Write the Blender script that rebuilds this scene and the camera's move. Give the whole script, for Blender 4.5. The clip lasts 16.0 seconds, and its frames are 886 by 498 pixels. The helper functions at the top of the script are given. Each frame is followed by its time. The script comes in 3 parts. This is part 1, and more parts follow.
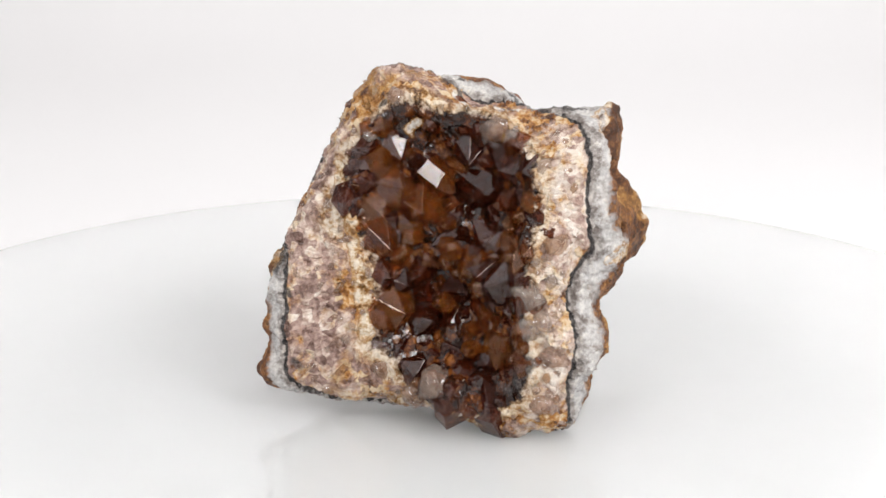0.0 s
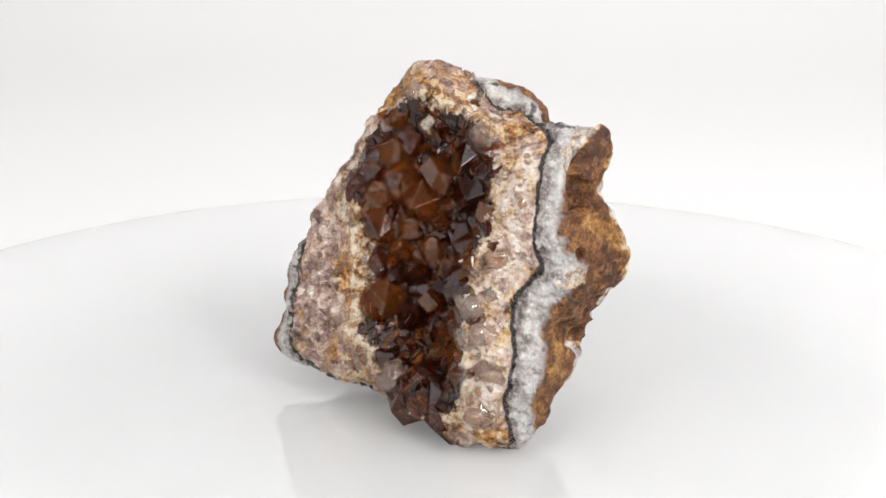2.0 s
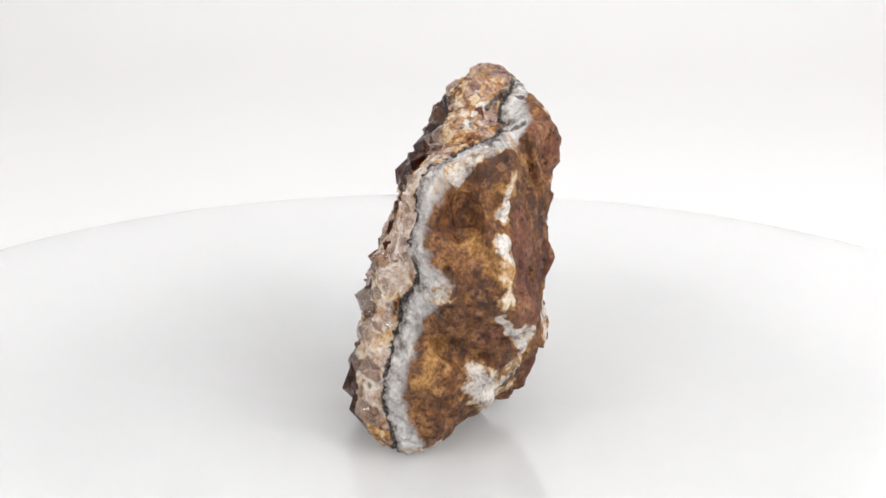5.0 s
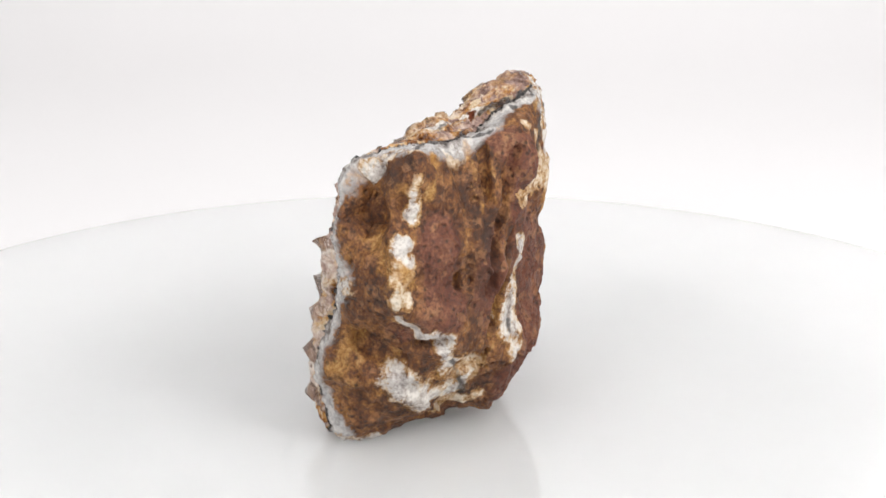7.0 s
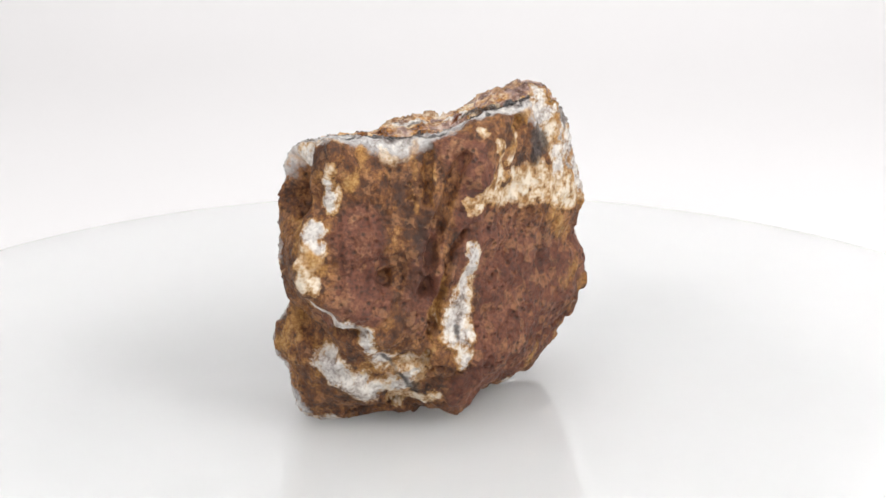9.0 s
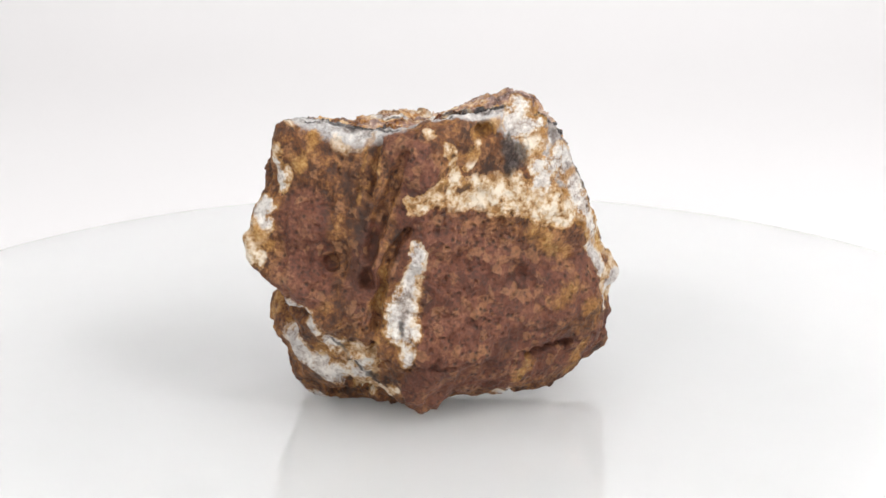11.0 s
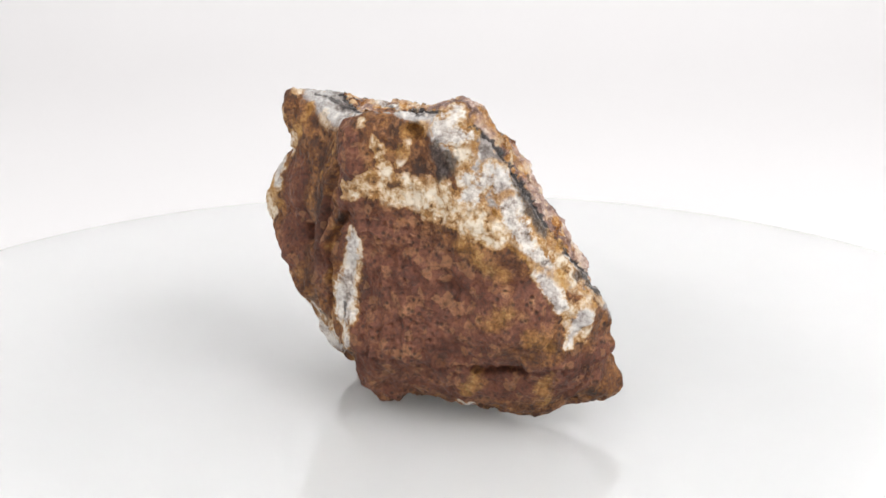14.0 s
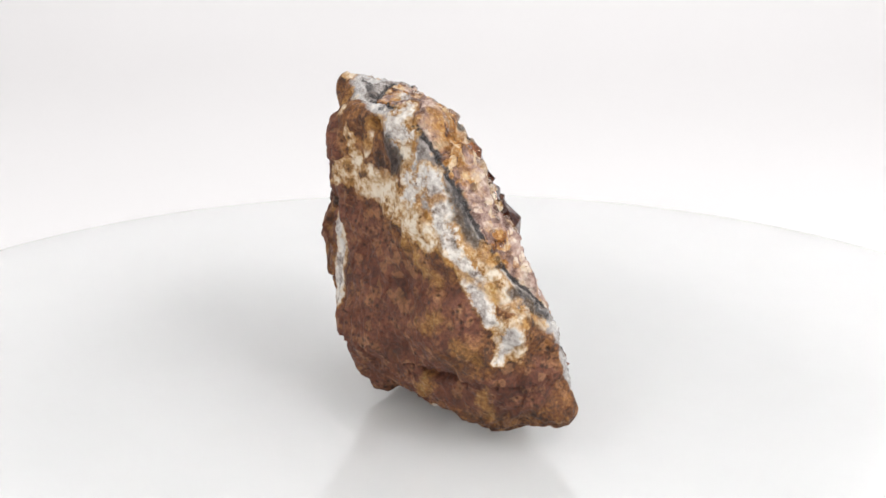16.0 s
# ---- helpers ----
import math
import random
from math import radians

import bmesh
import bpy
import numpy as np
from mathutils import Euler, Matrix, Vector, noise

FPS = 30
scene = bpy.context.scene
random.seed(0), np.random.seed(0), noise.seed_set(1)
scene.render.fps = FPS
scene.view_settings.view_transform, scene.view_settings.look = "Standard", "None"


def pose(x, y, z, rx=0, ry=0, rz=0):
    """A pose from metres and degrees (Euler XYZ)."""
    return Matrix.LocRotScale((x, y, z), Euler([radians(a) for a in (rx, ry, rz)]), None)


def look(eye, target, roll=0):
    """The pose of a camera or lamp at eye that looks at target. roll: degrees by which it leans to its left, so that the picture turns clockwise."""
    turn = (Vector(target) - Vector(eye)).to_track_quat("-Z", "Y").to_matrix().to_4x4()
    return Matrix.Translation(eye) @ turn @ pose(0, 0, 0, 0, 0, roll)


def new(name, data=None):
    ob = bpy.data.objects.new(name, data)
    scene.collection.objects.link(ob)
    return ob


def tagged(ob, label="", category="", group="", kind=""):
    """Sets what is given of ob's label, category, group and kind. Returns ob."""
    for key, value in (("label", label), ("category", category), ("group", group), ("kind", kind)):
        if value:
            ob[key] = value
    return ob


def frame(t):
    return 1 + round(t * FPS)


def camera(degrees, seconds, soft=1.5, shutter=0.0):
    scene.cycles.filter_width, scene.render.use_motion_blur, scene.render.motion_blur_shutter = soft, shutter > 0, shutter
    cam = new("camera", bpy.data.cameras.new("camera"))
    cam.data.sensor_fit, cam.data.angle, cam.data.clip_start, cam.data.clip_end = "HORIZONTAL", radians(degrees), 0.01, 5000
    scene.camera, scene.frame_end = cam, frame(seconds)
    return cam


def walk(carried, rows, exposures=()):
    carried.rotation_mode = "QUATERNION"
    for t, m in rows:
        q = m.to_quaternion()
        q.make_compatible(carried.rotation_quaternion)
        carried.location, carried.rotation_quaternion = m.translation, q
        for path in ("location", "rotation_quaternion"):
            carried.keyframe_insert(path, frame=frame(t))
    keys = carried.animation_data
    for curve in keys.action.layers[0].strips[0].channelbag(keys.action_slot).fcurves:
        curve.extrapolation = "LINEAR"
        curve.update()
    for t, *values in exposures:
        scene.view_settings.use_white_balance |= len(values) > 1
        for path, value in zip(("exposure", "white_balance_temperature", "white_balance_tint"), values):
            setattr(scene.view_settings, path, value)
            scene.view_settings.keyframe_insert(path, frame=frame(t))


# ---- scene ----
from itertools import chain

# ---- camera ----
FLOOR = 0.0  # level of the turntable plate
cam = camera(21.15, 16.0, soft=1.55)
EYE = (0.0, -0.6, 0.24485 - FLOOR)
TILT = 0.32213
AIM = (EYE[0] - 0.0003 * math.cos(TILT), EYE[1] + math.cos(TILT), EYE[2] - math.sin(TILT))
walk(cam, [(0.0, look(EYE, AIM, 0.26)), (16.0, look(EYE, AIM, 0.26))])

# ---- light ----
world = bpy.data.worlds.new("studio")
scene.world = world
world.use_nodes = True
world.node_tree.nodes["Background"].inputs["Color"].default_value = (1.0, 0.985, 0.99, 1)
world.node_tree.nodes["Background"].inputs["Strength"].default_value = 0.3
scene.view_settings.exposure = -1.63


def softbox_lamp(name, place, target, wide, high, power):
    data = bpy.data.lights.new(name, "AREA")
    data.shape, data.size, data.size_y, data.energy = "RECTANGLE", wide, high, power
    ob = new(name, data)
    ob.matrix_world = look(place, target)
    return tagged(ob, kind="structure")


softbox_lamp("top_lamp", (0.0, 0.15, 1.25), (0.0, 0.15, 0), 1.6, 1.5, 17.0)
softbox_lamp("west_lamp", (-1.1, -0.2, 0.45), (0, 0.05, 0.08), 1.1, 0.8, 7.5)
softbox_lamp("east_lamp", (1.1, -0.2, 0.45), (0, 0.05, 0.08), 1.1, 0.8, 14.5)
softbox_lamp("front_lamp", (0.0, -1.05, 0.85), (0, 0, 0.1), 1.5, 0.6, 13.0)
softbox_lamp("left_spot", (-0.5, -0.75, 0.72), (0, 0, 0.05), 0.3, 0.3, 9.0)
softbox_lamp("right_spot", (0.55, -0.6, 0.75), (0, 0, 0.05), 0.36, 0.36, 18.0)

# ---- materials ----
def material(name):
    mat = bpy.data.materials.new(name)
    mat.use_nodes = True
    return mat, mat.node_tree.nodes, mat.node_tree.links, mat.node_tree.nodes["Principled BSDF"]


def node(nodes, kind, **values):
    made = nodes.new(kind)
    for key, value in values.items():
        made.inputs[key].default_value = value
    return made


def noise_tex(nodes, links, coord, size, detail=6.0, rough=0.6):
    made = node(nodes, "ShaderNodeTexNoise", Scale=size, Detail=detail, Roughness=rough)
    links.new(coord, made.inputs["Vector"])
    return made.outputs["Fac"]


def ramp(nodes, links, fac, stops):
    made = nodes.new("ShaderNodeValToRGB")
    while len(made.color_ramp.elements) < len(stops):
        made.color_ramp.elements.new(1.0)
    for element, (place, colour) in zip(made.color_ramp.elements, stops):
        element.position, element.color = 0.5 + (place - 0.5) * 0.6, (*colour, 1)
    links.new(fac, made.inputs["Fac"])
    return made.outputs["Color"]


def span(nodes, links, value, low, high, out_low=0.0, out_high=1.0):
    made = node(nodes, "ShaderNodeMapRange", **{"From Min": low, "From Max": high, "To Min": out_low, "To Max": out_high})
    links.new(value, made.inputs["Value"])
    return made.outputs["Result"]


def maths(nodes, links, kind, a, b):
    made = nodes.new("ShaderNodeMath")
    made.operation = kind
    for socket, value in zip(made.inputs, (a, b)):
        if isinstance(value, float):
            socket.default_value = value
        else:
            links.new(value, socket)
    return made.outputs["Value"]


def blend(nodes, links, fac, a, b):
    made = nodes.new("ShaderNodeMix")
    made.data_type = "RGBA"
    for socket, value in ((made.inputs[0], fac), (made.inputs[6], a), (made.inputs[7], b)):
        if isinstance(value, tuple):
            socket.default_value = (*value, 1)
        elif isinstance(value, float):
            socket.default_value = value
        else:
            links.new(value, socket)
    return made.outputs[2]


def attribute(nodes, name):
    made = nodes.new("ShaderNodeAttribute")
    made.attribute_name = name
    return made.outputs["Fac"]


def rock_material():
    """Banded geode rock: brown skin, pale agate, thin dark band, granular quartz, amber lining."""
    mat, nodes, links, shader = material("banded_rock")
    coord = nodes.new("ShaderNodeTexCoord").outputs["Object"]
    stretch = node(nodes, "ShaderNodeMapping", Scale=(1.0, 1.0, 0.38))
    links.new(coord, stretch.inputs["Vector"])
    along = stretch.outputs["Vector"]
    fine = noise_tex(nodes, links, coord, 1100.0, 5.0, 0.7)
    mid = noise_tex(nodes, links, coord, 300.0, 6.0, 0.66)
    broad = noise_tex(nodes, links, coord, 80.0, 6.0, 0.62)
    streak = noise_tex(nodes, links, along, 150.0, 9.0, 0.76)
    vast = noise_tex(nodes, links, along, 48.0, 3.0, 0.55)
    grains = node(nodes, "ShaderNodeTexVoronoi", Scale=430.0)
    links.new(coord, grains.inputs["Vector"])
    split = nodes.new("ShaderNodeSeparateColor")
    links.new(grains.outputs["Color"], split.inputs["Color"])
    grain = split.outputs["Red"]

    half = nodes.new("ShaderNodeValue").outputs["Value"]
    half.default_value = 0.5

    def off(value, amount):
        return maths(nodes, links, "MULTIPLY", maths(nodes, links, "SUBTRACT", value, 0.5), amount)

    def total(first, *rest):
        for value in rest:
            first = maths(nodes, links, "ADD", first, value)
        return first

    layer = total(attribute(nodes, "layer"), off(mid, 1.0), off(fine, 0.12))
    seam = total(attribute(nodes, "layer"), off(mid, 0.3), off(broad, 0.5))
    # brown skin: red iron stain and ochre, with pits shaded in the colour and golden streaks
    ochre = ramp(nodes, links, total(off(streak, 0.7), off(mid, 0.6), off(fine, 0.3), half), [(0.28, (0.030, 0.012, 0.005)), (0.40, (0.095, 0.033, 0.010)), (0.52, (0.17, 0.060, 0.017)), (0.66, (0.31, 0.135, 0.036)), (0.84, (0.48, 0.27, 0.10))])
    red = ramp(nodes, links, total(off(mid, 0.55), off(broad, 0.6), off(fine, 0.35), half), [(0.24, (0.055, 0.017, 0.009)), (0.40, (0.110, 0.032, 0.016)), (0.53, (0.155, 0.049, 0.025)), (0.67, (0.215, 0.078, 0.039)), (0.88, (0.36, 0.19, 0.09))])
    skin = blend(nodes, links, span(nodes, links, total(attribute(nodes, "red"), off(vast, 1.2), off(broad, 0.9), off(mid, 0.5)), -0.18, 0.3), ochre, red)
    skin = blend(nodes, links, span(nodes, links, total(vast, off(mid, 0.5)), 0.34, 0.46, 0.45, 0.0), skin, (0.05, 0.018, 0.008))
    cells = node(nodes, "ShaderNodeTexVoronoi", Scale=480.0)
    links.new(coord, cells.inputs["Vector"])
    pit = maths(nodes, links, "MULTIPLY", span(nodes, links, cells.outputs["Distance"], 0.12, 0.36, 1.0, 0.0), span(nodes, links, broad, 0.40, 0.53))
    skin = blend(nodes, links, span(nodes, links, total(grain, off(fine, 0.6)), 0.78, 0.9, 0.0, 0.4), skin, (0.42, 0.20, 0.085))
    # shade inside the pits, put into the colour over their bump
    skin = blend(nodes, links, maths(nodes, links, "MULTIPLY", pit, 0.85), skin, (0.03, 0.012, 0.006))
    skin = blend(nodes, links, span(nodes, links, fine, 0.36, 0.52, 0.55, 0.0), skin, (0.05, 0.02, 0.01))
    # agate: grey and granular by the dark band, white to blue grey outside
    agate = [(0.20, (0.30, 0.25, 0.22)), (0.36, (0.45, 0.41, 0.38)), (0.52, (0.58, 0.55, 0.53)), (0.70, (0.76, 0.72, 0.67))]
    band = ramp(nodes, links, total(mid, off(fine, 0.3)), agate)
    pale = ramp(nodes, links, total(mid, off(fine, 0.6), off(streak, 0.4)), [(0.20, (0.20, 0.155, 0.125)), (0.36, (0.42, 0.37, 0.34)), (0.50, (0.60, 0.565, 0.54)), (0.68, (0.80, 0.76, 0.71))])
    pale = blend(nodes, links, span(nodes, links, broad, 0.47, 0.6), pale, blend(nodes, links, 0.35, pale, (0.42, 0.43, 0.46)))
    grey = ramp(nodes, links, total(mid, off(fine, 0.3)), [(0.24, (0.16, 0.13, 0.115)), (0.42, (0.27, 0.235, 0.215)), (0.58, (0.40, 0.36, 0.335)), (0.75, (0.58, 0.52, 0.46))])
    band = blend(nodes, links, span(nodes, links, broad, 0.46, 0.58, 0.0, 0.3), band, (0.40, 0.405, 0.43))
    band = blend(nodes, links, span(nodes, links, total(layer, off(broad, 1.2)), 0.22, 0.5), grey, band)
    cream = ramp(nodes, links, total(mid, off(fine, 0.25)), [(0.26, (0.07, 0.028, 0.010)), (0.37, (0.35, 0.175, 0.055)), (0.48, (0.58, 0.41, 0.24)), (0.64, (0.76, 0.66, 0.53))])
    dark = ramp(nodes, links, total(fine, off(mid, 0.5)), [(0.35, (0.010, 0.008, 0.008)), (0.55, (0.045, 0.036, 0.034)), (0.80, (0.12, 0.10, 0.095))])
    # granular quartz: lavender grey, cream and orange grains
    quartz = ramp(nodes, links, total(off(mid, 0.8), off(grain, 0.22), off(broad, 0.4), attribute(nodes, "milky")), [(0.18, (0.12, 0.062, 0.045)), (0.34, (0.28, 0.175, 0.145)), (0.48, (0.44, 0.30, 0.25)), (0.62, (0.62, 0.48, 0.40)), (0.78, (0.82, 0.73, 0.65))])
    stain = ramp(nodes, links, total(mid, off(grain, 0.3)), [(0.28, (0.07, 0.020, 0.006)), (0.46, (0.30, 0.115, 0.026)), (0.6, (0.52, 0.27, 0.085)), (0.74, (0.68, 0.52, 0.34))])
    quartz = blend(nodes, links, span(nodes, links, total(broad, off(grain, 0.12), attribute(nodes, "gold")), 0.50, 0.62), quartz, stain)
    creamy = span(nodes, links, total(attribute(nodes, "layer"), off(broad, 2.2)), -1.75, -1.45, 0.75, 0.0)
    quartz = blend(nodes, links, creamy, quartz, cream)
    amber = ramp(nodes, links, total(mid, off(broad, 0.5)), [(0.25, (0.010, 0.003, 0.002)), (0.43, (0.025, 0.007, 0.002)), (0.58, (0.065, 0.017, 0.004)), (0.74, (0.16, 0.045, 0.008)), (0.9, (0.32, 0.12, 0.03))])
    body = blend(nodes, links, span(nodes, links, layer, -2.1, -1.9), amber, quartz)
    body = blend(nodes, links, span(nodes, links, seam, -0.13, -0.07), body, dark)
    body = blend(nodes, links, span(nodes, links, seam, 0.055, 0.11), body, band)
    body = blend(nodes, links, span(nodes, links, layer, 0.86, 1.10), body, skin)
    def mark(name, wander, edge, strength=1.0):
        place = total(attribute(nodes, name), off(mid, wander), off(fine, 0.3 * wander))
        return span(nodes, links, place, 0.0, edge, 0.0, strength)

    stale = total(maths(nodes, links, "MULTIPLY", attribute(nodes, "rusty"), 0.21), off(broad, 1.0), off(mid, 1.0), off(streak, 0.6))
    stale = maths(nodes, links, "MULTIPLY", span(nodes, links, layer, 0.15, 0.4), maths(nodes, links, "MULTIPLY", stale, span(nodes, links, layer, 1.3, 1.0)))
    golden = ramp(nodes, links, total(off(streak, 0.6), off(fine, 0.5), half), [(0.26, (0.08, 0.030, 0.008)), (0.44, (0.28, 0.12, 0.024)), (0.58, (0.46, 0.235, 0.06)), (0.75, (0.62, 0.43, 0.18))])
    body = blend(nodes, links, span(nodes, links, stale, 0.02, 0.10, 0.0, 0.75), body, cream)
    body = blend(nodes, links, span(nodes, links, stale, 0.13, 0.22, 0.0, 0.85), body, golden)
    body = blend(nodes, links, mark("vein", 2.0, 0.7, 0.6), body, golden)
    body = blend(nodes, links, mark("cream", 1.5, 0.06, 0.9), body, golden)
    body = blend(nodes, links, mark("cream", 1.3, 0.5), body, cream)
    body = blend(nodes, links, span(nodes, links, total(attribute(nodes, "white"), off(mid, 1.8), off(streak, 1.0)), -0.32, 0.0, 0.0, 0.8), body, golden)
    body = blend(nodes, links, span(nodes, links, total(attribute(nodes, "white"), off(mid, 1.6), off(broad, 1.0)), -0.08, 0.15, 0.0, 0.85), body, cream)
    body = blend(nodes, links, span(nodes, links, total(attribute(nodes, "white"), off(streak, 2.6), off(broad, 1.6), off(fine, 2.0)), 0.06, 0.42, 0.0, 0.85), body, pale)
    body = blend(nodes, links, mark("stain", 1.3, 0.5, 0.85), body, golden)
    body = blend(nodes, links, mark("smudge", 1.4, 0.5, 0.85), body, dark)
    links.new(body, shader.inputs["Base Color"])
    links.new(total(span(nodes, links, layer, -2.1, -1.9, -0.14, 0.0), span(nodes, links, layer, 0.9, 1.2, 0.24, 0.62), off(fine, 0.4)), shader.inputs["Roughness"])
    bump = node(nodes, "ShaderNodeBump", Strength=0.7, Distance=0.0009)
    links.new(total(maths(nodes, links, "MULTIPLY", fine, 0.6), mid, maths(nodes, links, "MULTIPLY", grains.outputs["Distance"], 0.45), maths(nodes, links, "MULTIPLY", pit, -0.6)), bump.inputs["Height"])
    links.new(span(nodes, links, layer, -2.1, -1.9, 0.1, 0.7), bump.inputs["Strength"])
    links.new(bump.outputs["Normal"], shader.inputs["Normal"])
    return mat


def crystal_material(name, tint, clear, stains, flaws=0.12):
    """Quartz crystal: glassy faces, a tint that varies from crystal to crystal, cloudy inclusions."""
    mat, nodes, links, shader = material(name)
    coord = nodes.new("ShaderNodeTexCoord").outputs["Object"]
    info = nodes.new("ShaderNodeObjectInfo")
    drift = nodes.new("ShaderNodeVectorMath")
    drift.operation = "MULTIPLY_ADD"
    drift.inputs[1].default_value = (37.0, 53.0, 71.0)
    links.new(info.outputs["Random"], drift.inputs[0])
    links.new(coord, drift.inputs[2])
    coord = drift.outputs["Vector"]
    cloud = noise_tex(nodes, links, coord, 2.6, 7.0, 0.65)
    own = ramp(nodes, links, info.outputs["Random"], stains)
    hue = blend(nodes, links, span(nodes, links, cloud, 0.38, 0.66), own, tint)
    flaw = noise_tex(nodes, links, coord, 11.0, 6.0, 0.7)
    hue = blend(nodes, links, span(nodes, links, flaw, 0.52, 0.68, 0.0, flaws), hue, tuple(0.45 + 0.5 * c for c in tint))
    hue = blend(nodes, links, span(nodes, links, flaw, 0.48, 0.34, 0.0, flaws), hue, tuple(0.45 * c for c in tint))
    links.new(hue, shader.inputs["Base Color"])
    shader.inputs["IOR"].default_value = 1.54
    links.new(span(nodes, links, cloud, 0.4, 0.7, clear, clear * 0.86), shader.inputs["Transmission Weight"])
    scratches = noise_tex(nodes, links, coord, 9.0, 5.0, 0.6)
    links.new(span(nodes, links, scratches, 0.5, 0.8, 0.01, 0.10), shader.inputs["Roughness"])
    bump = node(nodes, "ShaderNodeBump", Strength=0.05, Distance=0.0006)
    links.new(cloud, bump.inputs["Height"])
    links.new(bump.outputs["Normal"], shader.inputs["Normal"])
    return mat


def plain_material(name, colour, rough, speck=0.03, size=60.0):
    mat, nodes, links, shader = material(name)
    coord = nodes.new("ShaderNodeTexCoord").outputs["Object"]
    cloud = noise_tex(nodes, links, coord, size, 4.0, 0.6)
    low = tuple(c * (1 - speck) for c in colour)
    links.new(blend(nodes, links, cloud, low, colour), shader.inputs["Base Color"])
    links.new(span(nodes, links, cloud, 0.3, 0.7, rough * 0.85, rough * 1.15), shader.inputs["Roughness"])
    return mat


ROCK = rock_material()
AMBER = crystal_material("smoky_amber_crystal", (0.12, 0.020, 0.005), 0.88, [(0.0, (0.11, 0.018, 0.006)), (0.35, (0.21, 0.034, 0.008)), (0.62, (0.44, 0.085, 0.014)), (1.0, (0.76, 0.23, 0.035))])
AMBER.node_tree.nodes["Principled BSDF"].inputs["Specular IOR Level"].default_value = 0.5
PALE = crystal_material("milky_quartz_crystal", (0.74, 0.54, 0.42), 0.8, [(0.0, (0.58, 0.38, 0.30)), (0.35, (0.70, 0.46, 0.33)), (0.48, (0.82, 0.42, 0.10)), (0.64, (0.78, 0.56, 0.43)), (1.0, (0.88, 0.76, 0.66))], 0.45)
PLATE = plain_material("white_acrylic", (0.715, 0.718, 0.716), 0.05)
PAPER = plain_material("white_paper", (0.935, 0.918, 0.922), 0.9, 0.02, 8.0)
acrylic = PLATE.node_tree.nodes["Principled BSDF"]
acrylic.inputs["Specular IOR Level"].default_value = 0.6
acrylic.inputs["Subsurface Weight"].default_value = 1.0
acrylic.inputs["Subsurface Radius"].default_value = (1.0, 1.0, 0.98)
acrylic.inputs["Subsurface Scale"].default_value = 0.05
acrylic.subsurface_method = "BURLEY"
# mid grey that sets how much light the unseen walls bounce back
ROOM = plain_material("grey_enclosure", (0.42, 0.415, 0.41), 0.9)
CASING = plain_material("white_plastic", (0.8, 0.8, 0.8), 0.4)


def part(name, bm, mat, parent=None, label="", smooth=False):
    mesh = bpy.data.meshes.new(name)
    bm.to_mesh(mesh)
    bm.free()
    mesh.materials.append(mat)
    for face in mesh.polygons:
        face.use_smooth = smooth
    ob = new(name, mesh)
    ob.parent = parent
    return tagged(ob, label)


# ---- studio ----
def sweep():
    """Seamless white paper: table, rounded corner and upright back; added unseen walls close it in."""
    bm = bmesh.new()
    line = [(-1.2, -0.05), (0.55, -0.05)]
    line += [(0.55 + 0.4 * math.sin(a), 0.35 - 0.4 * math.cos(a)) for a in [math.pi / 2 * k / 16 for k in range(1, 17)]]
    line += [(0.95, 1.3)]
    near = [bm.verts.new((-1.2, y, z)) for y, z in line]
    far = [bm.verts.new((1.2, y, z)) for y, z in line]
    for k in range(len(line) - 1):
        bm.faces.new((near[k], far[k], far[k + 1], near[k + 1]))
    ob = part("backdrop", bm, PAPER, smooth=True)
    ob.modifiers.new("thickness", "SOLIDIFY").thickness = 0.002
    return tagged(ob, "seamless white paper sweep behind the turntable", "backdrop", kind="structure")


def slab(name, x0, x1, y0, y1, z0, z1, label, category, mat=PAPER):
    bm = bmesh.new()
    bmesh.ops.create_cube(bm, size=1.0)
    bmesh.ops.scale(bm, vec=(x1 - x0, y1 - y0, z1 - z0), verts=bm.verts)
    bmesh.ops.translate(bm, vec=((x0 + x1) / 2, (y0 + y1) / 2, (z0 + z1) / 2), verts=bm.verts)
    return tagged(part(name, bm, mat), label, category, kind="structure")


sweep()
# walls and ceiling out of view, added to close in and bounce the light
slab("wall_west", -1.26, -1.2, -1.2, 1.0, -0.06, 1.3, "plain grey unseen wall that closes in the light", "wall", ROOM)
slab("wall_east", 1.2, 1.26, -1.2, 1.0, -0.06, 1.3, "plain grey unseen wall that closes in the light", "wall", ROOM)
slab("wall_south", -1.26, 1.26, -1.26, -1.2, -0.06, 1.3, "plain grey unseen wall that closes in the light", "wall", ROOM)
slab("ceiling", -1.26, 1.26, -1.26, 1.0, 1.3, 1.36, "plain grey unseen ceiling that closes in the light", "ceiling", ROOM)


def lathe(profile, steps):
    bm = bmesh.new()
    rings = [[bm.verts.new((r * math.cos(2 * math.pi * k / steps), r * math.sin(2 * math.pi * k / steps), z)) for k in range(steps)] for r, z in profile]
    for a, b in zip(rings, rings[1:]):
        for k in range(steps):
            bm.faces.new((a[k], a[(k + 1) % steps], b[(k + 1) % steps], b[k]))
    bm.faces.new(rings[0][::-1])
    bm.faces.new(rings[-1])
    return bm


PLATE_R = 0.196
edge = [(PLATE_R - 0.002 + 0.002 * math.sin(a), -0.002 + 0.002 * math.cos(a)) for a in [math.pi / 2 * k / 6 for k in range(6, -1, -1)]]
turntable = tagged(new("turntable"), "round glossy white turntable with a low base", "turntable")
plate = part("plate", lathe([(PLATE_R - 0.002, -0.012), (PLATE_R, -0.010)] + edge, 160), PLATE, turntable, "glossy white round plate")
